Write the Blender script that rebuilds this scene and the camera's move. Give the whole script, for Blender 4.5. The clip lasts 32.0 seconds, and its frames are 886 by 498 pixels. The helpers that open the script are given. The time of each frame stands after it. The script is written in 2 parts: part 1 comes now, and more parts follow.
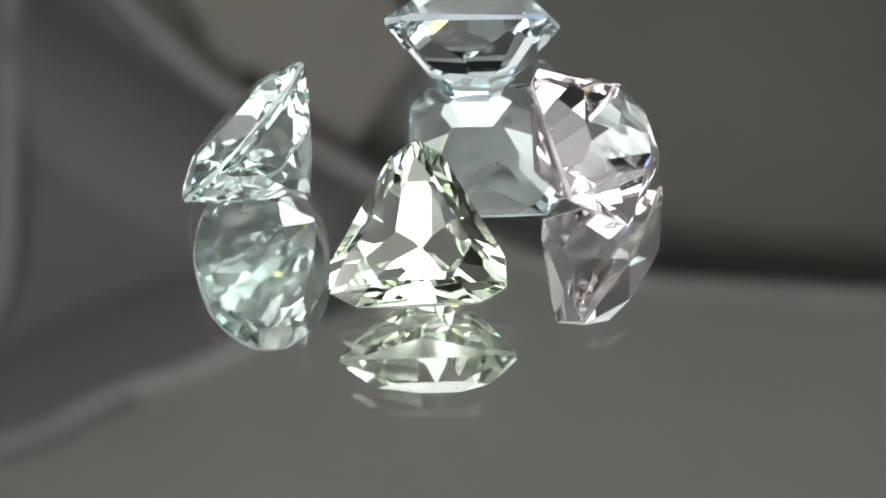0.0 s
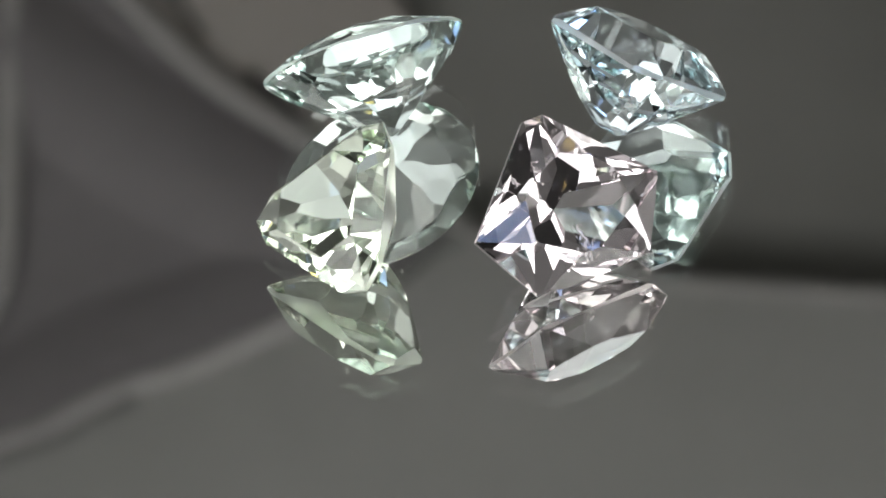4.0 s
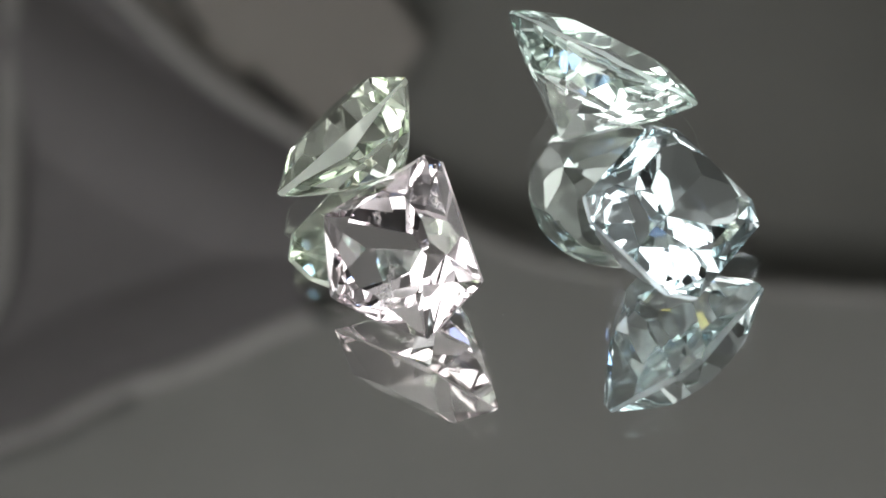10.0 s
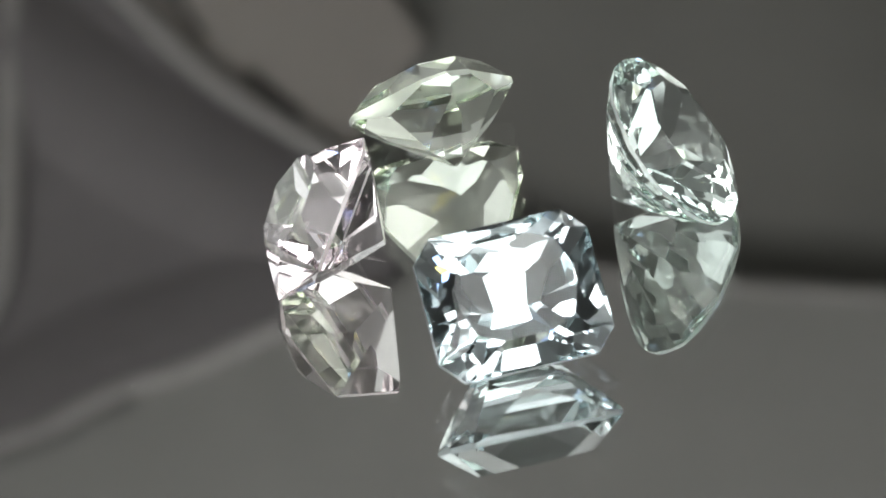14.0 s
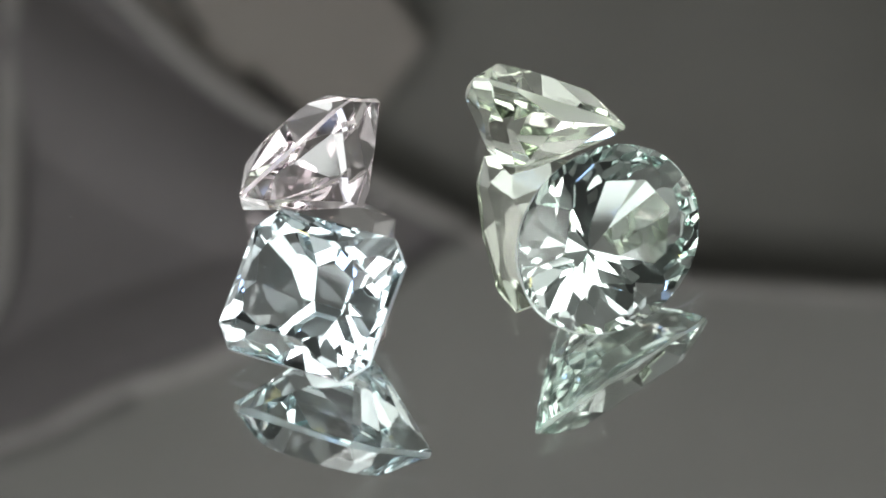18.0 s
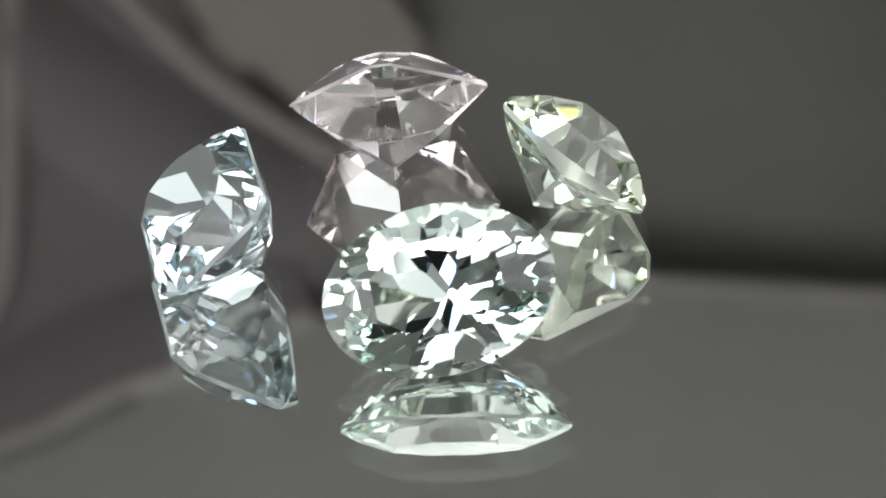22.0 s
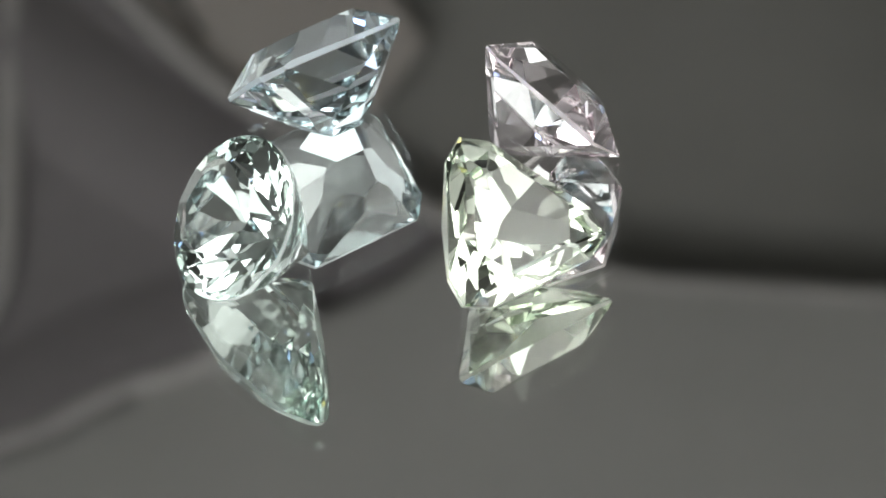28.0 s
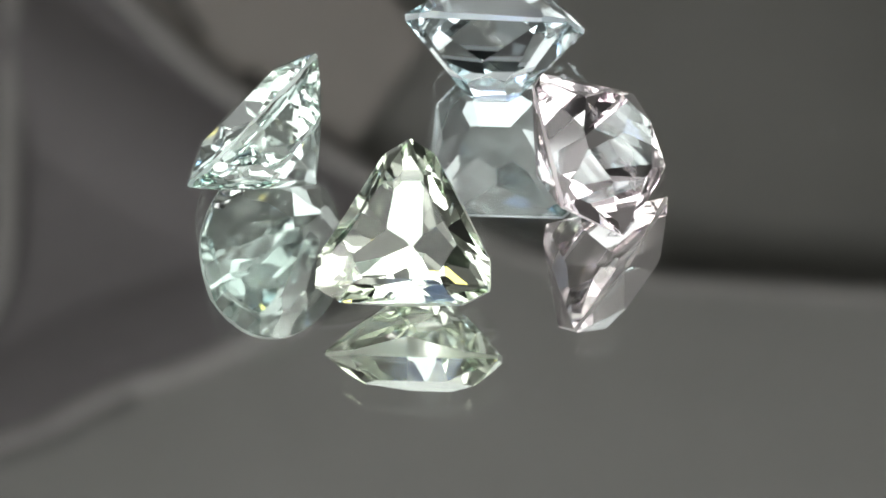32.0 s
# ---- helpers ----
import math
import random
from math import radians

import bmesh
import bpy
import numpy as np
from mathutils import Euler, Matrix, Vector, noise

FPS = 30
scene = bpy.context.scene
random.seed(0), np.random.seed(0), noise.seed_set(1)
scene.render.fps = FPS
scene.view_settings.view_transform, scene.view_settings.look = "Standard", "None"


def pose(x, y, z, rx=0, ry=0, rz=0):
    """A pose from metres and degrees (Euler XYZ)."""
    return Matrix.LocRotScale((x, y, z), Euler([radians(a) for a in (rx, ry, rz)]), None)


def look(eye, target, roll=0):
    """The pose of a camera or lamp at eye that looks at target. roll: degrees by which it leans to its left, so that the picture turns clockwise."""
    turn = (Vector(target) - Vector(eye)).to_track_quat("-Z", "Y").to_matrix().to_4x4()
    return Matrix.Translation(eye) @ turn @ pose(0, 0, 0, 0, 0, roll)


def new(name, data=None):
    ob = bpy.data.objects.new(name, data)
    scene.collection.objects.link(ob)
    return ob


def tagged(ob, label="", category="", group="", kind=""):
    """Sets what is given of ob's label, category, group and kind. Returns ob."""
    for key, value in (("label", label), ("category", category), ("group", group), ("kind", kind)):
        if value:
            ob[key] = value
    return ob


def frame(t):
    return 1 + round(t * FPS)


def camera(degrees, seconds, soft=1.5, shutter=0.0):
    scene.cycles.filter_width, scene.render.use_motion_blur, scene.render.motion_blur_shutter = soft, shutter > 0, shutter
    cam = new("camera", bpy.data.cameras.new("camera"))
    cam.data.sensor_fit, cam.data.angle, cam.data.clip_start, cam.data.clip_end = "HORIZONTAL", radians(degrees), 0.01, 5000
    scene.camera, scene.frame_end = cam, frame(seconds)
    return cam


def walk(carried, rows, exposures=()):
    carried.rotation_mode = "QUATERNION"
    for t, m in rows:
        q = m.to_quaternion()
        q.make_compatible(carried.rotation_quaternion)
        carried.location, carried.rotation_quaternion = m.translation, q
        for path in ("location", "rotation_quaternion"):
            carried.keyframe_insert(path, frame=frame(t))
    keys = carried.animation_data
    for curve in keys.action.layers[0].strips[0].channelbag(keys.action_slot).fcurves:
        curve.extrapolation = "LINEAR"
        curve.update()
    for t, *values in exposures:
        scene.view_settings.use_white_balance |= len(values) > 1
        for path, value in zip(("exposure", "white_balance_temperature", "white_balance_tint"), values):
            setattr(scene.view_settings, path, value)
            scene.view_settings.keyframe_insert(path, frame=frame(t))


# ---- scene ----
# A slowly turning mirror turntable with four faceted gemstones; the camera stands still.
MM = 0.001
SECONDS = 32.0
SPIN = -11.421                                  # degrees a second, clockwise from above
ELEV, DIST, LEAN = 34.95, 0.20336, -7.263        # camera's height angle, distance, lean
AIM = Vector((-0.899, -2.094, -0.836)) * MM
FORWARD = Vector((0, math.cos(radians(ELEV)), -math.sin(radians(ELEV))))

cam = camera(13.201, SECONDS, soft=1.75)
cam.data.dof.use_dof = True                      # a wide aperture, sharp on the stones, blurs the far backdrop
cam.data.dof.focus_distance = 0.205
cam.data.dof.aperture_fstop = 90
STAND = look(AIM - DIST * FORWARD, AIM, LEAN)
walk(cam, [(0, STAND), (SECONDS, STAND)], exposures=[
    (0, 0.08), (2, 0.08), (3.5, -0.03), (5.5, -0.14), (9, -0.12), (11, -0.06), (13, -0.03), (14.5, 0.02), (19, 0.06),
    (21.5, -0.02), (23, -0.08), (25.5, -0.10), (28, -0.04), (30, 0.06), (SECONDS, 0.08)])
scene.cycles.max_bounces = 32
scene.cycles.glossy_bounces = 24
scene.cycles.transmission_bounces = 28
scene.cycles.transparent_max_bounces = 16

# ---------------------------------------------------------------- light
world = bpy.data.worlds.new("world")
scene.world = world
world.use_nodes = True
world.node_tree.nodes["Background"].inputs[0].default_value = (0.9, 0.95, 1.0, 1)
world.node_tree.nodes["Background"].inputs[1].default_value = 0.05


def area(name, eye, target, w, h, watts, colour):
    lamp = bpy.data.lights.new(name, "AREA")
    lamp.shape, lamp.size, lamp.size_y = "RECTANGLE", w, h
    lamp.energy, lamp.color = watts, colour
    # the cloth of the box is brightest in its middle
    lamp.use_nodes = True
    nodes, links = lamp.node_tree.nodes, lamp.node_tree.links
    spot, off, far, fall = nodes.new("ShaderNodeNewGeometry"), nodes.new("ShaderNodeVectorMath"), nodes.new("ShaderNodeVectorMath"), nodes.new("ShaderNodeMapRange")
    off.operation, far.operation = "SUBTRACT", "LENGTH"
    off.inputs[1].default_value = (0.5, 0.5, 0)
    fall.inputs[2].default_value, fall.inputs[3].default_value, fall.inputs[4].default_value = 0.7, 1.70, 0.40
    links.new(spot.outputs["Parametric"], off.inputs[0])
    links.new(off.outputs[0], far.inputs[0])
    links.new(far.outputs["Value"], fall.inputs[0])
    links.new(fall.outputs[0], nodes["Emission"].inputs["Strength"])
    ob = new(name, lamp)
    ob.matrix_world = look(eye, target)
    return ob


area("softbox_overhead", (-0.185, -0.16, 0.50), (-0.02, -0.01, 0), 0.36, 0.40, 1.14, (1.0, 0.99, 0.98))
area("softbox_overhead", (0.215, -0.16, 0.52), (0.02, -0.01, 0), 0.28, 0.42, 0.99, (1.0, 0.99, 0.98))
area("softbox_behind", (0.035, 0.334, 0.497), (0, 0, 0), 0.37, 0.18, 0.34, (0.95, 0.99, 1.0))
# no window here: an unseen lamp added to light backdrop and stones
area("added_side_light", (-0.93, -0.25, 0.30), (0, 0.25, 0.25), 0.90, 0.50, 7.0, (1.0, 0.983, 0.968))
# unseen fill, added overhead to lift the dark facets and walls
area("ambient_fill", (0.0, -0.30, 1.69), (0, -0.299, 0), 1.20, 1.40, 3.4, (1.0, 0.99, 0.97))
area("softbox_right", (0.48, -0.22, 0.36), (0, 0, 0.02), 0.20, 0.32, 0.70, (1.0, 0.98, 0.96))
# two unseen fill lamps, added low behind to brighten the outer stones
area("low_fill_light", (-0.35, 0.55, 0.17), (0, 0, 0.01), 0.32, 0.18, 0.15, (0.97, 0.99, 1.0))
area("low_fill_light", (0.38, 0.53, 0.17), (0, 0, 0.01), 0.30, 0.18, 0.14, (1.0, 1.0, 0.98))
# unseen coloured lamps, added for blue and yellow sparks instead of dispersion
area("blue_spark_light", (-0.30, -0.62, 0.42), (0, 0, 0.02), 0.10, 0.20, 0.33, (0.42, 0.58, 1.0))
area("warm_spark_light", (0.28, -0.50, 0.62), (0, 0, 0.02), 0.07, 0.07, 0.10, (1.0, 0.80, 0.25))


# ---------------------------------------------------------------- materials
def material(name):
    m = bpy.data.materials.new(name)
    m.use_nodes = True
    m.node_tree.nodes.clear()
    out = m.node_tree.nodes.new("ShaderNodeOutputMaterial")
    return m, m.node_tree.nodes, m.node_tree.links, out


def gem_material(name, tint, ior):
    """Clear polished beryl, lightly tinted."""
    m, nodes, links, out = material(name)
    g = nodes.new("ShaderNodeBsdfGlass")
    g.inputs["Color"].default_value = (*tint, 1)
    g.inputs["IOR"].default_value = ior
    g.inputs["Roughness"].default_value = 0.0
    links.new(g.outputs[0], out.inputs[0])
    return m


def girdle_material(name, tint, ior):
    """Finely ground edge: frosted glass with a fine grain."""
    m, nodes, links, out = material(name)
    g = nodes.new("ShaderNodeBsdfPrincipled")
    g.inputs["Base Color"].default_value = (*tint, 1)
    g.inputs["Transmission Weight"].default_value = 0.75
    g.inputs["IOR"].default_value = ior
    n = nodes.new("ShaderNodeTexNoise")
    n.inputs["Scale"].default_value = 9000
    ramp = nodes.new("ShaderNodeMapRange")
    ramp.inputs[3].default_value, ramp.inputs[4].default_value = 0.22, 0.5
    tc = nodes.new("ShaderNodeTexCoord")
    links.new(tc.outputs["Object"], n.inputs["Vector"])
    links.new(n.outputs["Fac"], ramp.inputs[0])
    links.new(ramp.outputs[0], g.inputs["Roughness"])
    links.new(g.outputs[0], out.inputs[0])
    return m


def matte(name, low, high, scale, rough=0.8, bump=0.0, stretch=(1, 1, 1)):
    """A dull surface that varies between two colours at two scales."""
    m, nodes, links, out = material(name)
    b = nodes.new("ShaderNodeBsdfPrincipled")
    tc, mp = nodes.new("ShaderNodeTexCoord"), nodes.new("ShaderNodeMapping")
    mp.inputs["Scale"].default_value = stretch
    n1, n2 = nodes.new("ShaderNodeTexNoise"), nodes.new("ShaderNodeTexNoise")
    n1.inputs["Scale"].default_value, n1.inputs["Detail"].default_value = scale, 3
    n2.inputs["Scale"].default_value, n2.inputs["Detail"].default_value = scale * 14, 4
    mix = nodes.new("ShaderNodeMix")
    mix.inputs[0].default_value = 0.3
    ramp = nodes.new("ShaderNodeMapRange")
    ramp.inputs[1].default_value, ramp.inputs[2].default_value = 0.3, 0.7
    col = nodes.new("ShaderNodeMix")
    col.data_type = "RGBA"
    col.inputs[6].default_value, col.inputs[7].default_value = (*low, 1), (*high, 1)
    links.new(tc.outputs["Object"], mp.inputs[0])
    for n in (n1, n2):
        links.new(mp.outputs[0], n.inputs["Vector"])
    links.new(n1.outputs["Fac"], mix.inputs[2])
    links.new(n2.outputs["Fac"], mix.inputs[3])
    links.new(mix.outputs[0], ramp.inputs[0])
    links.new(ramp.outputs[0], col.inputs[0])
    links.new(col.outputs[2], b.inputs["Base Color"])
    b.inputs["Roughness"].default_value = rough
    b.inputs["Specular IOR Level"].default_value = 0.2
    if bump:
        bp = nodes.new("ShaderNodeBump")
        bp.inputs["Strength"].default_value = bump
        links.new(n2.outputs["Fac"], bp.inputs["Height"])
        links.new(bp.outputs[0], b.inputs["Normal"])
    links.new(b.outputs[0], out.inputs[0])
    return m


def crack_material():
    """An air-filled crack inside the stone, which throws the light back."""
    m, nodes, links, out = material("air_crack")
    g = nodes.new("ShaderNodeBsdfGlass")
    g.inputs["Color"].default_value = (1, 1, 1, 1)
    g.inputs["IOR"].default_value = 0.633
    g.inputs["Roughness"].default_value = 0.35
    links.new(g.outputs[0], out.inputs[0])
    return m


def plate_glass():
    m, nodes, links, out = material("plate_glass")
    g = nodes.new("ShaderNodeBsdfGlass")
    g.inputs["Color"].default_value = (0.982, 0.984, 0.980, 1)
    g.inputs["IOR"].default_value = 1.52
    g.inputs["Roughness"].default_value = 0.0
    links.new(g.outputs[0], out.inputs[0])
    return m


def silvering():
    m, nodes, links, out = material("silvering")
    g = nodes.new("ShaderNodeBsdfAnisotropic")
    g.distribution = "BECKMANN"
    g.inputs["Color"].default_value = (0.800, 0.812, 0.790, 1)
    n = nodes.new("ShaderNodeTexNoise")
    n.inputs["Scale"].default_value = 120
    tc = nodes.new("ShaderNodeTexCoord")
    r = nodes.new("ShaderNodeMapRange")
    r.inputs[3].default_value, r.inputs[4].default_value = 0.010, 0.014
    links.new(tc.outputs["Object"], n.inputs["Vector"])
    links.new(n.outputs["Fac"], r.inputs[0])
    links.new(r.outputs[0], g.inputs["Roughness"])
    links.new(g.outputs[0], out.inputs[0])
    return m


WHITE_WALL = matte("white_wall_paint", (0.76, 0.76, 0.75), (0.83, 0.825, 0.81), 1.5, 0.85, 0.05)
GREY_WALL = matte("grey_wall_paint", (0.60, 0.60, 0.592), (0.68, 0.677, 0.665), 1.5, 0.85, 0.05)
DARK_WALL = matte("dark_wall_paint", (0.05, 0.05, 0.05), (0.08, 0.08, 0.078), 1.5, 0.85, 0.05)
TABLE = matte("table_laminate", (0.06, 0.058, 0.055), (0.10, 0.097, 0.09), 6, 0.5, 0.05)
BLACK = matte("black_plastic", (0.02, 0.02, 0.02), (0.035, 0.035, 0.035), 60, 0.4, 0.05)
BOARD = matte("dark_board", (0.246, 0.243, 0.228), (0.292, 0.288, 0.271), 9, 0.85, 0.03, (1, 3, 1))
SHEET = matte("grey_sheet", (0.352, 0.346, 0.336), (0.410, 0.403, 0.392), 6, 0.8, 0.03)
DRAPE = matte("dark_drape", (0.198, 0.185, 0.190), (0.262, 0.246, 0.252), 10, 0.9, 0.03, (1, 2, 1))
# shade along the low fold's lower edge, laid on as a dark strip
CREASE_SHADE = matte("crease_shade_cloth", (0.15, 0.144, 0.146), (0.20, 0.192, 0.195), 14, 0.9, 0.03)
# drape ridges in a lighter grey: the light on them is in the colour
LIT_RIDGE = matte("lit_ridge_cloth", (0.375, 0.36, 0.354), (0.45, 0.432, 0.425), 12, 0.85, 0.03)
# the low fold's highlight, put into a paler cloth colour
FOLD_HIGHLIGHT = matte("highlight_cloth", (0.53, 0.51, 0.505), (0.63, 0.605, 0.60), 12, 0.85, 0.03)
PANEL = matte("brown_grey_panel", (0.39, 0.358, 0.338), (0.47, 0.433, 0.41), 10, 0.8, 0.03)
DUST = matte("dust", (0.25, 0.25, 0.24), (0.4, 0.4, 0.38), 400, 0.9)


# ---------------------------------------------------------------- mesh helpers
def mesh_object(name, verts, faces, mat, parent=None, label=""):
    me = bpy.data.meshes.new(name)
    me.from_pydata([tuple(v) for v in verts], [], faces)
    me.materials.append(mat)
    me.update()
    ob = new(name, me)
    if parent is not None:
        ob.parent = parent
    if label:
        tagged(ob, label=label)
    return ob


def part(name, bm, mat, parent=None, label=""):
    me = bpy.data.meshes.new(name)
    bmesh.ops.recalc_face_normals(bm, faces=bm.faces)
    bm.to_mesh(me)
    bm.free()
    me.materials.append(mat)
    ob = new(name, me)
    if parent is not None:
        ob.parent = parent
    if label:
        tagged(ob, label=label)
    return ob


def box(w, d, h, bevel=0.0):
    bm = bmesh.new()
    bmesh.ops.create_cube(bm, size=1, matrix=Matrix.Diagonal((w, d, h, 1)))
    if bevel:
        bmesh.ops.bevel(bm, geom=list(bm.edges), offset=bevel, segments=2, affect="EDGES")
    return bm


def lathe(profile, n=96):
    """Rings of (radius, height), closed at both ends where the radius is 0."""
    bm = bmesh.new()
    rings = []
    for rad, z in profile:
        if rad == 0:
            rings.append([bm.verts.new((0, 0, z))])
        else:
            rings.append([bm.verts.new((rad * math.cos(2 * math.pi * i / n), rad * math.sin(2 * math.pi * i / n), z)) for i in range(n)])
    for a, b in zip(rings, rings[1:]):
        for i in range(n):
            j = (i + 1) % n
            if len(a) == 1:
                bm.faces.new((a[0], b[i], b[j]))
            elif len(b) == 1:
                bm.faces.new((a[i], a[j], b[0]))
            else:
                bm.faces.new((a[i], a[j], b[j], b[i]))
    return bm


# ---------------------------------------------------------------- room
def room():
    t = 0.1
    for name, size, at in (
            ("floor", (2.1, 2.95, t), (0, -0.265, -0.80)), ("ceiling", (2.1, 2.95, t), (0, -0.265, 1.75)),
            ("wall_north", (1.89, t, 2.45), (0, 1.12, 0.475)), ("wall_south", (1.89, t, 2.45), (0, -1.65, 0.475)),
            ("wall_east", (t, 2.95, 2.45), (1.0, -0.265, 0.475)), ("wall_west", (t, 2.95, 2.45), (-1.0, -0.265, 0.475))):
        ob = part(name, box(*size), DARK_WALL if name in ("wall_south", "floor") else GREY_WALL if name[5:] in ("east", "west") else WHITE_WALL)
        ob.location = at
        tagged(ob, ("plain dark grey " if name in ("wall_south", "floor") else "plain pale grey painted " if name[5:] in ("east", "west") else "plain white painted ") + name.split("_")[0] + " closing the room", name.split("_")[0], kind="structure")


room()
TABLE_TOP = -0.030
table = tagged(new("table"), "dark laminate table under the turntable", "table")
table.location = (0, 0.2, -0.75)
top = part("tabletop", box(1.3, 1.5, 0.03, 0.003), TABLE, table)
top.location = (0, 0, 0.75 + TABLE_TOP - 0.015)
for sx in (-0.6, 0.6):
    for sy in (-0.7, 0.7):
        leg = part("leg", box(0.05, 0.05, 0.69, 0.003), BLACK, table)
        leg.location = (sx, sy, 0.345)


# ---------------------------------------------------------------- backdrop, seen in the mirror
SILVER_Z = -0.836 * MM                           # where the mirror seems to lie through its glass
BACK = 0.95                                      # metres from the camera by way of the mirror
aim_flip = Vector((AIM.x, AIM.y, 2 * SILVER_Z - AIM.z))
cam3 = STAND.to_3x3()
RIGHT, UP = cam3 @ Vector((1, 0, 0)), cam3 @ Vector((0, 1, 0))
flip = lambda v: Vector((v.x, v.y, -v.z))
BACK_AT = aim_flip + (BACK - DIST) * flip(FORWARD)
BACK_POSE = Matrix.Translation(BACK_AT) @ Matrix((flip(RIGHT), flip(UP), flip(FORWARD))).transposed().to_4x4()
W = BACK * math.tan(radians(13.201 / 2))         # half the width that is seen of it


def bd(x, y, front=0.0):
    """A place on the backdrop: -1 to 1 across what is seen, the same unit upwards; front: how far before it."""
    k = W * (1 - front / BACK)
    return x * k, y * k


def slab(name, pts, front, thick, mat, parent, label=""):
    """A flat piece with thickness; front: how far it stands before the board."""
    bm = bmesh.new()
    base = [bm.verts.new((*bd(*q, front), -front)) for q in pts]
    f = bm.faces.new(base)
    ext = bmesh.ops.extrude_face_region(bm, geom=[f])
    bmesh.ops.translate(bm, verts=[v for v in ext["geom"] if isinstance(v, bmesh.types.BMVert)], vec=(0, 0, thick))
    return part(name, bm, mat, parent, label)


def smooth_line(pts, n=8):
    """Catmull-Rom through the points."""
    q = [Vector((2 * pts[0][i] - pts[1][i] for i in (0, 1)))] + [Vector(p) for p in pts] + [Vector((2 * pts[-1][i] - pts[-2][i] for i in (0, 1)))]
    out = []
    for k in range(1, len(q) - 2):
        a, b, c, d = q[k - 1:k + 3]
        for i in range(n):
            s = i / n
            out.append(0.5 * (2 * b + (c - a) * s + (2 * a - 5 * b + 4 * c - d) * s * s + (3 * b - a - 3 * c + d) * s ** 3))
    return out + [q[-2]]


def fold(name, pts, width, height, mat, parent, label="", front=0.0, soft=1):
    """A rounded ridge of cloth along a line; soft=2 lets it rise gently out of the cloth."""
    line = smooth_line(pts)
    bm = bmesh.new()
    rows = []
    for k, p in enumerate(line):
        d = (line[min(k + 1, len(line) - 1)] - line[max(k - 1, 0)]).normalized()
        nrm = Vector((-d.y, d.x))
        ring = []
        for i in range(13):
            a = math.pi * i / 12
            q = p + nrm * (width / 2 * math.cos(a))
            ring.append(bm.verts.new((*bd(q.x, q.y, front), -front - height * math.sin(a) ** soft)))
        rows.append(ring)
    for a, b in zip(rows, rows[1:]):
        for i in range(12):
            bm.faces.new((a[i], a[i + 1], b[i + 1], b[i]))
        bm.faces.new((a[12], a[0], b[0], b[12]))
    bm.faces.new(rows[0])
    bm.faces.new(rows[-1])
    for f in bm.faces:
        f.smooth = True
    return part(name, bm, mat, parent, label)


def px(*pts):
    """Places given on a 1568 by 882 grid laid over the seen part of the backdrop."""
    return [((x - 784) / 784, (441 - y) / 784) for x, y in pts]


def curved_board(parent):
    """A board that bends over towards the turntable, like a studio sweep."""
    bm = bmesh.new()
    rows = []
    y, depth, n = 1.6, 0.0, 90
    for k in range(n + 1):
        bend = min(max((0.52 - y) / 0.50, 0), 1)
        bend = bend * bend * (3 - 2 * bend)
        rows.append([(bm.verts.new((*bd(x, y), -depth)), bm.verts.new((*bd(x, y), -depth + 0.006))) for x in (-1.45, -0.75, 0, 0.75, 1.45)])
        step = 0.9 / 20 if k < 20 else 0.86 / 70
        y -= step
        depth += step * W * math.tan(radians(4 * bend))
    for p, q in zip(rows, rows[1:]):
        for i in range(4):
            for s in (0, 1):
                f = bm.faces.new((p[i][s], p[i + 1][s], q[i + 1][s], q[i][s]))
                f.smooth = True
    for r in (rows[0], rows[-1]):
        for i in range(4):
            bm.faces.new((r[i][0], r[i][1], r[i + 1][1], r[i + 1][0]))
    for p, q in zip(rows, rows[1:]):
        for i in (0, 4):
            bm.faces.new((p[i][0], p[i][1], q[i][1], q[i][0]))
    return part("board", bm, BOARD, parent, "dark grey curved board")


def shifted(pts, d):
    """The line moved sideways, down and to the left of its course."""
    out = []
    for k, p in enumerate(pts):
        a, b = pts[max(k - 1, 0)], pts[min(k + 1, len(pts) - 1)]
        dx, dy = b[0] - a[0], b[1] - a[1]
        le = math.hypot(dx, dy)
        out.append((p[0] - dy / le * d, p[1] + dx / le * d))
    return out


def sagging_sheet(name, edge, front, mat, parent, label):
    """A sheet that starts at a line and bulges forward below it, steep at the line and flat further down."""
    bm = bmesh.new()
    rows = []
    for x, y in edge:
        col, depth, v = [], front, 0.0
        for k in range(25):
            near, far = bd(x, y - v, depth), bd(x, y - v, depth)
            col.append((bm.verts.new((*near, -depth)), bm.verts.new((*far, -depth + 0.003))))
            step = 0.025 if k < 16 else 0.09
            depth += step * W * math.tan(radians(10.0 * max(0.0, 1 - v / 0.40)))
            v += step
        rows.append(col)
    for a, b in zip(rows, rows[1:]):
        for i in range(24):
            for s in (0, 1):
                f = bm.faces.new((a[i][s], a[i + 1][s], b[i + 1][s], b[i][s]))
                f.smooth = True
        for i in (0, 24):
            bm.faces.new((a[i][0], b[i][0], b[i][1], a[i][1]))
    for r in (rows[0], rows[-1]):
        for i in range(24):
            bm.faces.new((r[i][0], r[i + 1][0], r[i + 1][1], r[i][1]))
    return part(name, bm, mat, parent, label)


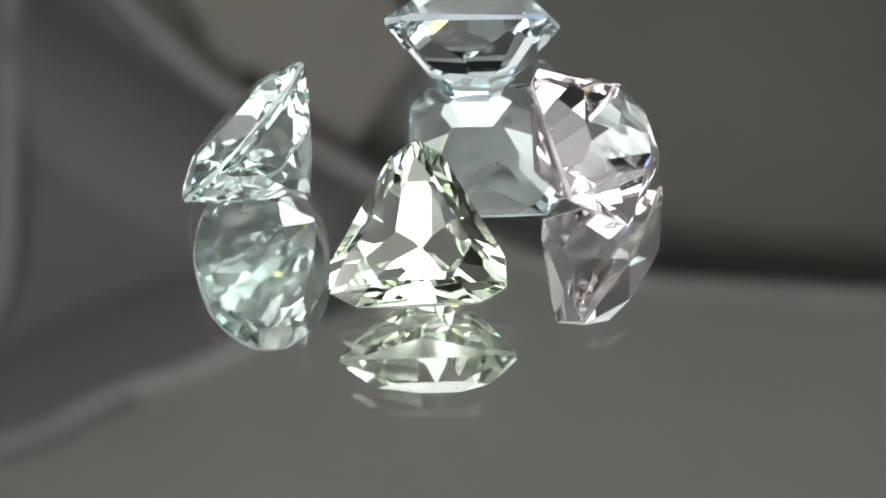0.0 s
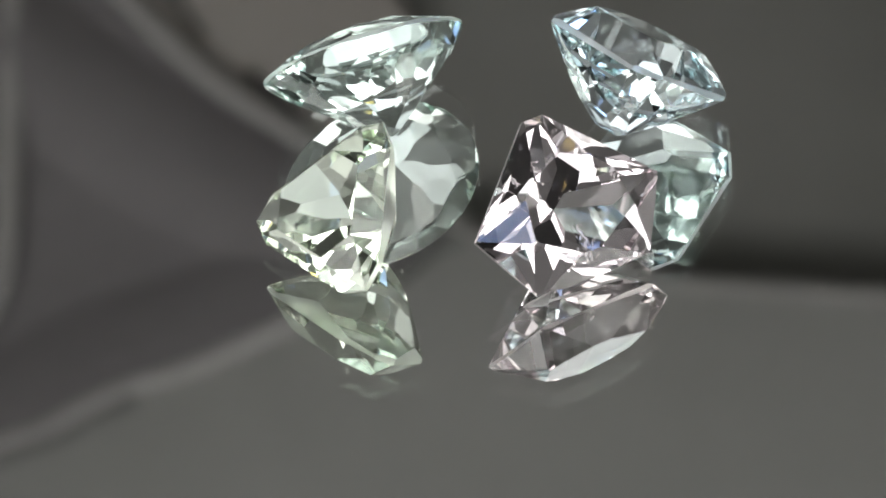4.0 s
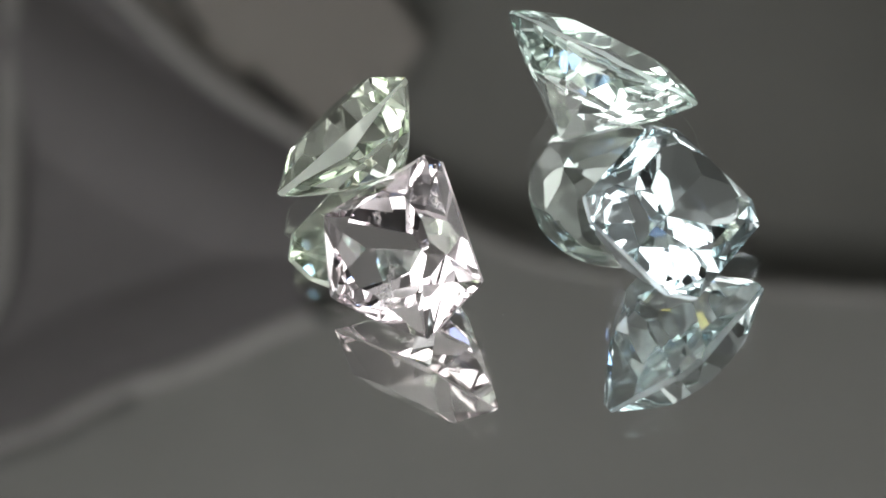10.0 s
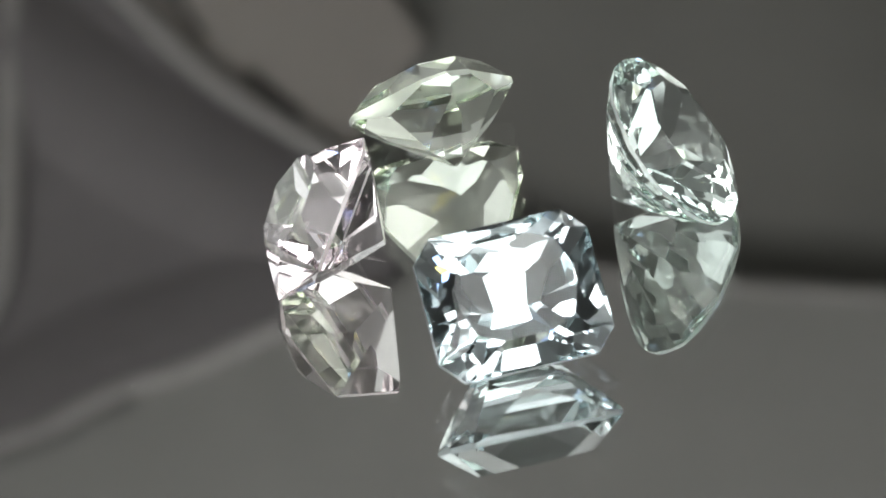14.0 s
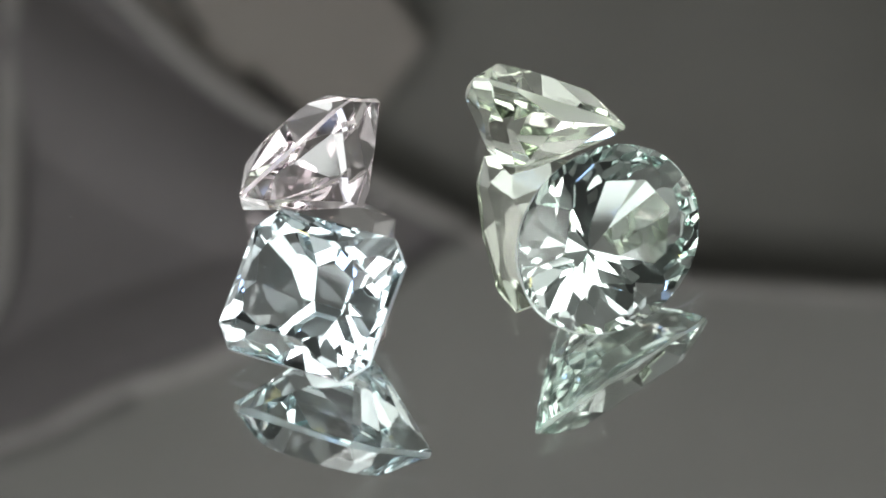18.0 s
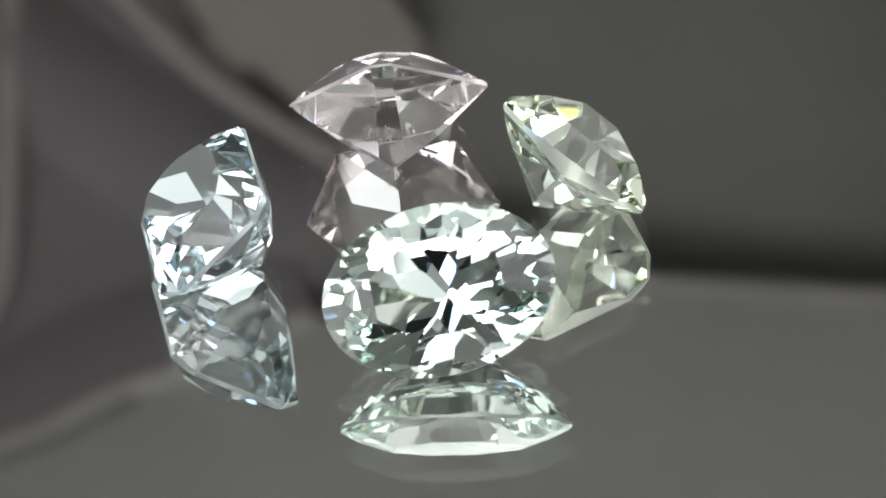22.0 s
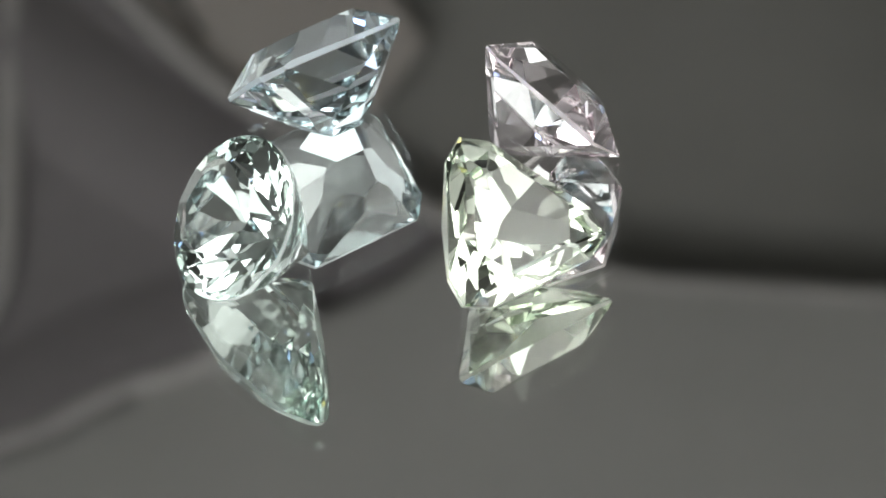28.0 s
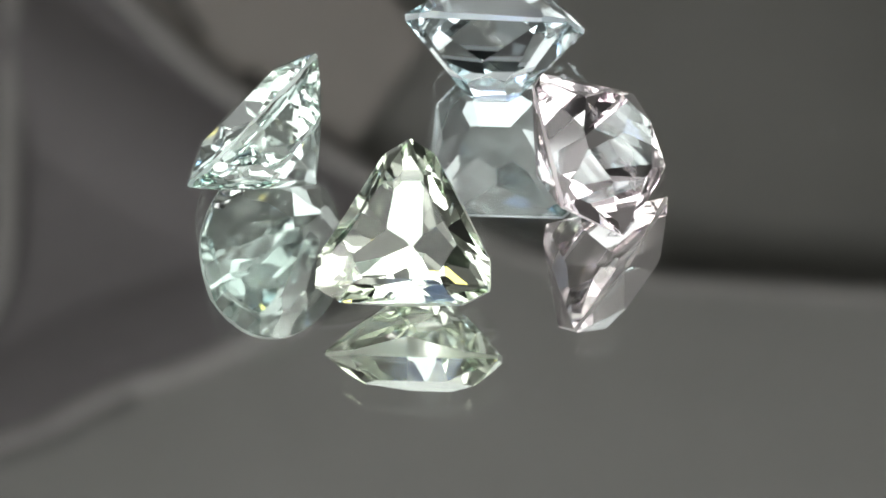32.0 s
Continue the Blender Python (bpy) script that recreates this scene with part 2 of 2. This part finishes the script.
def backdrop():
    root = tagged(new("backdrop"), "dark grey board with folded grey cloth and a brownish panel behind the turntable", "backdrop", kind="structure")
    root.matrix_world = BACK_POSE
    curved_board(root)
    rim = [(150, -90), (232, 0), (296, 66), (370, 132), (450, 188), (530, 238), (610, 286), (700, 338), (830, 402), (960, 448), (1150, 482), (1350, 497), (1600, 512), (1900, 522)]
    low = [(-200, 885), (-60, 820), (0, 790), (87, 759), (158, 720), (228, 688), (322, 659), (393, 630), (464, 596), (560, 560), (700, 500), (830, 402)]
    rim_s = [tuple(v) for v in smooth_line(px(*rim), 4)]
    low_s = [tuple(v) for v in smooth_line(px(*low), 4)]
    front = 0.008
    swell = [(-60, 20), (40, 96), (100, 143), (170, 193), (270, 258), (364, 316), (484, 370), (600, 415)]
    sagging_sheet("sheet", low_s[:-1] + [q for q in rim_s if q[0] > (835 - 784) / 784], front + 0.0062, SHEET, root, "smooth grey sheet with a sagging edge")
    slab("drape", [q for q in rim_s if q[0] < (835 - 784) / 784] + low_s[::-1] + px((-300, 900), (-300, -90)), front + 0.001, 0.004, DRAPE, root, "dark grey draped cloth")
    slab("panel", px((110, -90), (232, 10), (420, 180), (600, 292), (752, 78), (640, -90)), front, 0.004, PANEL, root, "brownish grey panel")
    slab("slot", px((272, -40), (284, -48), (368, 68), (358, 74)), front + 0.0006, 0.004, BLACK, root, "black slot")
    slab("slot", px((432, 132), (446, 121), (540, 204), (526, 216)), front + 0.0006, 0.004, BLACK, root, "black slot")
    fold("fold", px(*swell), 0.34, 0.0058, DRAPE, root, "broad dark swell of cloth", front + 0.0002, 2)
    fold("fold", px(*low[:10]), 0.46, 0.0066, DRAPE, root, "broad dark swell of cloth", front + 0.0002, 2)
    fold("fold", px(*shifted(rim[:10], 2)), 0.052, 0.003, LIT_RIDGE, root, "raised fold coloured lighter to look lit", front + 0.002)
    fold("fold", px(*shifted(rim[8:], 12)), 0.036, 0.003, LIT_RIDGE, root, "raised fold coloured lighter to look lit", front + 0.0065)
    fold("fold", px(*low[:10]), 0.036, 0.0012, FOLD_HIGHLIGHT, root, "raised fold with its highlight painted pale", front + 0.0065)
    fold("fold", px(*shifted(low[:6], 23)), 0.015, 0.0005, CREASE_SHADE, root, "narrow dark strip standing in for shade under the fold", front + 0.0092)
    fold("fold", px((18, -80), (16, 150), (14, 300), (4, 480), (-40, 600)), 0.05, 0.0015, LIT_RIDGE, root, "raised fold coloured lighter to look lit", front + 0.0045, 2)
    return root


backdrop()


# ---------------------------------------------------------------- turntable
GLASS_T = 1.865 * MM
DISC_R = 0.075


def turntable():
    root = tagged(new("turntable"), "round mirror turntable with a glass top, slowly turning", "turntable")
    root.location = (0, 0, TABLE_TOP)
    z = -TABLE_TOP
    part("base", lathe([(0, 0), (0.060, 0), (0.062, 0.002), (0.062, 0.014), (0.058, 0.016), (0, 0.016)]), BLACK, root, "black plastic base")
    part("plate", lathe([(0, 0.0162), (DISC_R + 0.002, 0.0162), (DISC_R + 0.003, 0.018), (DISC_R + 0.003, z - 0.0005), (DISC_R + 0.0003, z - 0.0005), (DISC_R + 0.0003, z - GLASS_T - 0.0004), (0, z - GLASS_T - 0.0004)]), BLACK, root, "black turning plate")
    n = 128
    ring = [(DISC_R * math.cos(2 * math.pi * i / n), DISC_R * math.sin(2 * math.pi * i / n)) for i in range(n)]
    verts = [(x, y, z) for x, y in ring] + [(x, y, z - GLASS_T) for x, y in ring]
    mesh_object("glass_sheet", verts, [tuple(range(n))] + [(n + i, n + (i + 1) % n, (i + 1) % n, i) for i in range(n)], plate_glass(), root, "clear glass sheet")
    mesh_object("mirror_layer", [(x, y, z - GLASS_T) for x, y in ring], [tuple(range(n))], silvering(), root, "silvered mirror layer")
    for k, (x, y, s) in enumerate(((20.5, 5.2, 0.10), (21.2, -1.2, 0.09), (-9.9, 12.2, 0.05), (8.3, 5.6, 0.10), (20.6, 7.0, 0.06),
                                   (-15.6, -18.6, 0.10), (-4.3, 24.7, 0.09), (-12.8, -17.8, 0.06), (3.9, -26.8, 0.10), (4.6, 22.6, 0.06), (10.3, 5.3, 0.08))):
        bm = bmesh.new()
        bmesh.ops.create_icosphere(bm, subdivisions=1, radius=0.55 * s * MM)
        for v in bm.verts:
            v.co *= 0.7 + 0.6 * random.random()
        bmesh.ops.transform(bm, matrix=Matrix.Rotation(k * 1.3, 4, "Z") @ Matrix.Diagonal((1.9, 0.6, 0.5, 1)), verts=bm.verts)
        low = min(v.co.z for v in bm.verts)
        ob = part("dust_speck", bm, DUST, root)
        ob.location = (x * MM, y * MM, z - low)
    return root


TURNTABLE = turntable()


# ---------------------------------------------------------------- gemstones
def rot2(p, a):
    c, s = math.cos(a), math.sin(a)
    return c * p[0] - s * p[1], s * p[0] + c * p[1]


def support(outline, m):
    return max(p[0] * m[0] + p[1] * m[1] for p in outline)


def cut(outline, girdle, planes):
    """Cuts a prism over the outline (millimetres) with planes (normal, offset), as a stone is cut."""
    bm = bmesh.new()
    a = [bm.verts.new((x, y, -9)) for x, y in outline]
    b = [bm.verts.new((x, y, 6)) for x, y in outline]
    n = len(outline)
    bm.faces.new(a[::-1])
    bm.faces.new(b)
    for i in range(n):
        bm.faces.new((a[i], a[(i + 1) % n], b[(i + 1) % n], b[i]))
    for nrm, d in planes:
        nrm = Vector(nrm)
        length = nrm.length
        nrm, d = nrm / length, d / length
        if max(v.co.dot(nrm) for v in bm.verts) <= d + 1e-4:
            continue
        res = bmesh.ops.bisect_plane(bm, geom=list(bm.verts) + list(bm.edges) + list(bm.faces), dist=1e-5, plane_co=nrm * d, plane_no=nrm, clear_outer=True)
        edges = [e for e in res["geom_cut"] if isinstance(e, bmesh.types.BMEdge)]
        if len(edges) >= 3:
            bmesh.ops.contextual_create(bm, geom=edges)
    bmesh.ops.remove_doubles(bm, verts=bm.verts, dist=1e-4)
    bmesh.ops.recalc_face_normals(bm, faces=bm.faces)
    return bm


def up_plane(m, a, z0, ztop):
    """Crown facet: height z0 at distance a along m, ztop over the axis."""
    return (m[0] * (ztop - z0) / a, m[1] * (ztop - z0) / a, 1), ztop


def down_plane(m, a, z0, zdeep):
    """Pavilion facet: depth z0 at distance a along m, zdeep under the axis."""
    return (m[0] * (zdeep - z0) / a, m[1] * (zdeep - z0) / a, -1), zdeep


def main_plane(deg, slope, deep, at=(0, 0)):
    """Pavilion main: falls with the slope from the depth under the point at, outwards along deg."""
    m = unit(deg)
    return (m[0] * slope, m[1] * slope, -1), deep + slope * (m[0] * at[0] + m[1] * at[1])


def gemstone(name, outline, planes, girdle, spot, facing, tilt, mats, label, extra=None):
    """A cut stone that lies on its pavilion. spot: its middle; facing, tilt: the way its table looks."""
    bm = cut(outline, girdle, planes)
    az, el = radians(facing), radians(tilt)
    nrm = Vector((math.cos(el) * math.cos(az), math.cos(el) * math.sin(az), math.sin(el)))
    upv = Vector((-math.sin(el) * math.cos(az), -math.sin(el) * math.sin(az), math.cos(el)))
    turn = Matrix((upv.cross(nrm), upv, nrm)).transposed()
    low = min((turn @ v.co).z for v in bm.verts)
    root = tagged(new(name), label, "gemstone", "gemstones on the mirror")
    groups = {"table": [], "crown": [], "girdle": [], "pavilion": []}
    ztop = max(v.co.z for v in bm.verts)
    for f in bm.faces:
        c = f.calc_center_median()
        if f.normal.z > 0.98 and c.z > ztop - 1e-3:
            k = "table"
        elif abs(f.normal.z) < 0.05:
            k = "girdle"
        else:
            k = "crown" if f.normal.z > 0 else "pavilion"
        groups[k].append([tuple(v.co * MM) for v in f.verts])
    # the root sits where the stone touches the glass; its parts are turned with it
    base = Vector((0, 0, -low)) * MM
    lift = Matrix.Translation(base) @ turn.to_4x4()
    for k, polys in groups.items():
        index, verts, faces = {}, [], []
        for poly in polys:
            face = []
            for co in poly:
                key = tuple(round(c * 1e7) for c in co)
                if key not in index:
                    index[key] = len(verts)
                    verts.append(lift @ Vector(co))
                face.append(index[key])
            faces.append(face)
        mesh_object(k, verts, faces, mats[1] if k == "girdle" else mats[0], root, "finely ground pale girdle edge" if k == "girdle" else "")
    if extra:
        extra(root, lift)
    bm.free()
    return root, Matrix.Translation((spot[0] * MM, spot[1] * MM, 0.00002))


def unit(deg):
    return math.cos(radians(deg)), math.sin(radians(deg))


def crown_planes(outline, dirs, g, table_part, top):
    out = []
    for m in dirs:
        a = support(outline, m)
        out.append(up_plane(m, a, g, (top - table_part * g) / (1 - table_part)))
    return out


def edge_dirs(outline):
    out = []
    n = len(outline)
    for i in range(n):
        dx, dy = outline[(i + 1) % n][0] - outline[i][0], outline[(i + 1) % n][1] - outline[i][1]
        le = math.hypot(dx, dy)
        out.append((dy / le, -dx / le))
    return out


def between(dirs):
    out = []
    for i, m in enumerate(dirs):
        k = dirs[(i + 1) % len(dirs)]
        v = (m[0] + k[0], m[1] + k[1])
        le = math.hypot(*v)
        out.append((v[0] / le, v[1] / le))
    return out


def hand_cut(planes, seed, swing, slope):
    """Small errors of the hand: every facet is swung and sloped a little on its own."""
    rnd = random.Random(seed)
    out = []
    for nrm, d in planes:
        nrm = Vector(nrm)
        r, a = math.hypot(nrm.x, nrm.y), math.atan2(nrm.y, nrm.x)
        a += radians(rnd.uniform(-swing, swing))
        k = 1 + rnd.uniform(-slope, slope)
        out.append(((r * k * math.cos(a), r * k * math.sin(a), nrm.z), d * (1 + (k - 1) * 0.75)))
    return out


def rest_plane(tilt, height):
    """The glass under the stone, in the stone's own space."""
    return (0, -math.cos(radians(tilt)), -math.sin(radians(tilt))), height


def oval_stone(main_z=0.703, main_deep=4.98, half_z=0.392, half_deep=5.18, small_z=0.239, small_deep=5.726, rim_deep=6.461,
               bezel=0.551, half_top=1.107, half_part=0.705, star_z=0.338, star_part=0.67, seed=8135, swing=2.3, slope=0.04):
    sx, sy, turn_in, tilt, high = 6.0, 4.368, 10.53, 43.96, 3.507
    g = 0.09
    outline = [rot2((sx * math.cos(2 * math.pi * i / 64), sy * math.sin(2 * math.pi * i / 64)), radians(turn_in)) for i in range(64)]

    def scaled(deg):
        # the direction of a round stone's facet, carried over to the oval
        v = rot2((math.cos(radians(deg)) / sx, math.sin(radians(deg)) / sy), radians(turn_in))
        le = math.hypot(*v)
        return v[0] / le, v[1] / le
    planes = [((0, 0, 1), 1.10)]
    planes += crown_planes(outline, [scaled(45 * k) for k in range(8)], g, bezel, 1.10)
    planes += crown_planes(outline, [scaled(11.25 + 22.5 * k) for k in range(16)], g, half_part, half_top)
    planes += crown_planes(outline, [scaled(22.5 + 45 * k) for k in range(8)], g + star_z, star_part, 1.10)
    for start, step, z0, deep in ((0, 45, main_z, main_deep), (11.25, 22.5, half_z, half_deep), (0, 22.5, small_z, small_deep), (5.625, 11.25, g, rim_deep)):
        for k in range(round(360 / step)):
            m = scaled(start + step * k)
            planes.append(down_plane(m, support(outline, m), z0, deep))
    planes = planes[:1] + hand_cut(planes[1:], seed, swing, slope)
    planes.append(rest_plane(tilt, high))
    mats = gem_material("pale_sea_green_beryl", (0.946, 0.982, 0.970), 1.577), girdle_material("sea_green_girdle", (0.86, 0.95, 0.92), 1.577)
    return gemstone("oval_gemstone", outline, planes, g, (-10.802, 5.104), 153.61, tilt, mats, "pale sea-green oval brilliant-cut gemstone lying on its pavilion")


def trillion_stone(main=0.781, kite=0.743, kite_drop=0, side=1.206, side_z=1.69, side_turn=19.358, rim_deep=5.156, bezel=0.682, half_part=0.672, half_top=1.551,
                   half_turn=32, corner=0.531, seed=4232, swing=1.72, slope=0.045):
    tilt, high, g = 46.27, 3.088, 0.13
    outline = []
    for k in range(3):
        outline += [rot2(q, radians(120 * k)) for q in ((1.36, 4.45), (0.0, 5.30), (-1.36, 4.45))]
    planes = [((0, 0, 1), 1.29)]
    planes += crown_planes(outline, edge_dirs(outline), g, bezel, 1.29)
    planes += crown_planes(outline, [unit(90 + 120 * k + d) for k in range(3) for d in (-half_turn, half_turn)], g, half_part, half_top)
    planes += crown_planes(outline, [unit(90 + 120 * k) for k in range(3)], g, corner, 1.29)
    deep = 4.27
    for k in range(3):
        planes.append(main_plane(90 + 120 * k, kite, deep + kite_drop))
        for d in (-1, 1):
            planes.append(main_plane(30 + 120 * k + 30 * d, main, deep))
            deg = 30 + 120 * k + side_turn * d
            planes.append(main_plane(deg, side, side_z + side * 0.86 * support(outline, unit(deg))))
        for d in (-11, 11, -30, 30, -49, 49):
            m = unit(30 + 120 * k + d)
            planes.append(down_plane(m, support(outline, m), g, rim_deep))
    planes = planes[:1] + hand_cut(planes[1:], seed, swing, slope)
    planes.append(rest_plane(tilt, high))
    mats = gem_material("pale_leaf_green_beryl", (0.964, 0.989, 0.949), 1.577), girdle_material("leaf_green_girdle", (0.9, 0.95, 0.88), 1.577)
    return gemstone("trillion_gemstone", outline, planes, g, (-2.156, -6.637), 261.23, tilt, mats, "pale green trillion-cut gemstone with clipped corners lying on its pavilion")


def inclusion(root, lift):
    """A feather of fine cracks inside the pink stone."""
    bm = bmesh.new()
    rnd = random.Random(4)
    for k in range(46):
        y = rnd.uniform(-2.5, -1.2)
        x, z = rnd.gauss(0.05, 0.16) * (0.5 + abs(y + 1.2)), rnd.uniform(-0.9, -0.55)
        w, h = rnd.uniform(0.02, 0.07), rnd.uniform(0.05, 0.2)
        q = Matrix.Translation((x, y, z)) @ Euler((rnd.uniform(-0.5, 0.5), rnd.uniform(-0.9, 0.9), rnd.uniform(-0.3, 0.3))).to_matrix().to_4x4()
        ring = [bm.verts.new(lift @ ((q @ Vector(c)) * MM)) for c in ((-w, -h, 0.006), (w, -0.6 * h, 0.006), (0.5 * w, h, 0.006), (-0.8 * w, 0.5 * h, 0.006))]
        back = [bm.verts.new(lift @ ((q @ Vector(c)) * MM)) for c in ((-w, -h, -0.006), (w, -0.6 * h, -0.006), (0.5 * w, h, -0.006), (-0.8 * w, 0.5 * h, -0.006))]
        bm.faces.new(ring)
        bm.faces.new(back[::-1])
        for i in range(4):
            bm.faces.new((ring[i], back[i], back[(i + 1) % 4], ring[(i + 1) % 4]))
    part("inclusion", bm, crack_material(), root, "whitish feather of fine cracks")


def pink_stone(top_main=0.83, tip_main=0.745, low_main=0.813, half_z=0.209, half_deep=4.974, half_turn=12.078, rim_deep=5.131, bezel=0.662, kite=0.509,
               half_part=0.675, half_top=1.498, seed=791, swing=2.3, slope=0.038):
    tilt, high, g = 38.23, 3.354, 0.05
    outline = [(0.60, 4.78), (-0.60, 4.78), (-5.45, -0.16), (-3.38, -3.90), (-1.4, -4.06), (1.4, -4.06), (3.38, -3.90), (5.45, -0.16)]
    planes = [((0, 0, 1), 1.55)]
    dirs = edge_dirs(outline)
    main = [dirs[0], dirs[1], dirs[2], dirs[4], dirs[6], dirs[7]]
    planes += crown_planes(outline, dirs, g, bezel, 1.55)
    planes += crown_planes(outline, between(main), g, kite, 1.55)
    planes += crown_planes(outline, [unit(-90 + d) for d in (-18, 18, 90 + 28, 90 - 28, 90 + 62, 90 - 62, 180 + 20, 180 - 20)], g, half_part, half_top)
    deep = 4.25
    for m in dirs:
        planes.append(down_plane(m, support(outline, m), g + 0.05, rim_deep))
    for deg, fall in ((90, top_main), (-2, tip_main), (-49, low_main), (-131, low_main), (182, tip_main)):
        planes.append(main_plane(deg, fall, deep))
        for d in (-half_turn, half_turn):
            m = unit(deg + d)
            planes.append(down_plane(m, support(outline, m), half_z, half_deep))
    planes = planes[:1] + hand_cut(planes[1:], seed, swing, slope)
    planes.append(rest_plane(tilt, high))
    mats = gem_material("faint_pink_beryl", (0.986, 0.969, 0.977), 1.583), girdle_material("pink_girdle", (0.95, 0.9, 0.9), 1.583)
    return gemstone("pentagon_gemstone", outline, planes, g, (7.845, 0.331), 339.44, tilt, mats, "faint pink pentagon-cut gemstone with a feathery inclusion lying on its pavilion", inclusion)


def blue_stone(long_main=0.603, end_main=0.659, corner_main=0.775, keel=0.919, half_deep=5.61, rim_deep=7.604, bezel=0.674, kite=0.586,
               seed=7324, swing=2.47, slope=0.016):
    tilt, high, g = 52.26, 3.435, 0.16
    outline = [(4.53, 2.67), (3.42, 3.88), (-3.42, 3.88), (-4.53, 2.67), (-4.53, -2.67), (-3.42, -3.88), (3.42, -3.88), (4.53, -2.67)]
    dirs = edge_dirs(outline)
    planes = [((0, 0, 1), 1.62)]
    planes += crown_planes(outline, dirs, g, bezel, 1.62)
    planes += crown_planes(outline, between(dirs), g, kite, 1.62)
    deep = 4.34
    for side in (1, -1):
        planes.append(main_plane(90 * side, long_main, deep))
        planes.append(main_plane(90 - 90 * side, end_main, deep, (keel * side, 0)))
        for up in (1, -1):
            planes.append(main_plane(90 - side * (90 - 42.5 * up), corner_main, deep, (keel * side, 0)))
    for k in range(16):
        m = unit(11.25 + 22.5 * k)
        planes.append(down_plane(m, support(outline, m), g, half_deep))
    for m in dirs:
        planes.append(down_plane(m, support(outline, m), g, rim_deep))
    planes = planes[:1] + hand_cut(planes[1:], seed, swing, slope)
    planes.append(rest_plane(tilt, high))
    mats = gem_material("pale_blue_beryl", (0.944, 0.979, 0.987), 1.577), girdle_material("blue_girdle", (0.86, 0.93, 0.97), 1.577)
    return gemstone("octagon_gemstone", outline, planes, g, (2.340, 13.109), 79.43, tilt, mats, "pale blue octagon radiant-cut gemstone lying on its pavilion")


STONES = [oval_stone(), trillion_stone(), pink_stone(), blue_stone()]


# ---------------------------------------------------------------- turning
def motions():
    steps = [0.5 * k for k in range(int(SECONDS * 2) + 1)]
    for root, home in STONES:
        walk(root, [(t, Matrix.Rotation(radians(SPIN * t), 4, "Z") @ home) for t in steps])
    walk(TURNTABLE, [(t, Matrix.Translation((0, 0, TABLE_TOP)) @ Matrix.Rotation(radians(SPIN * t), 4, "Z")) for t in steps])


motions()
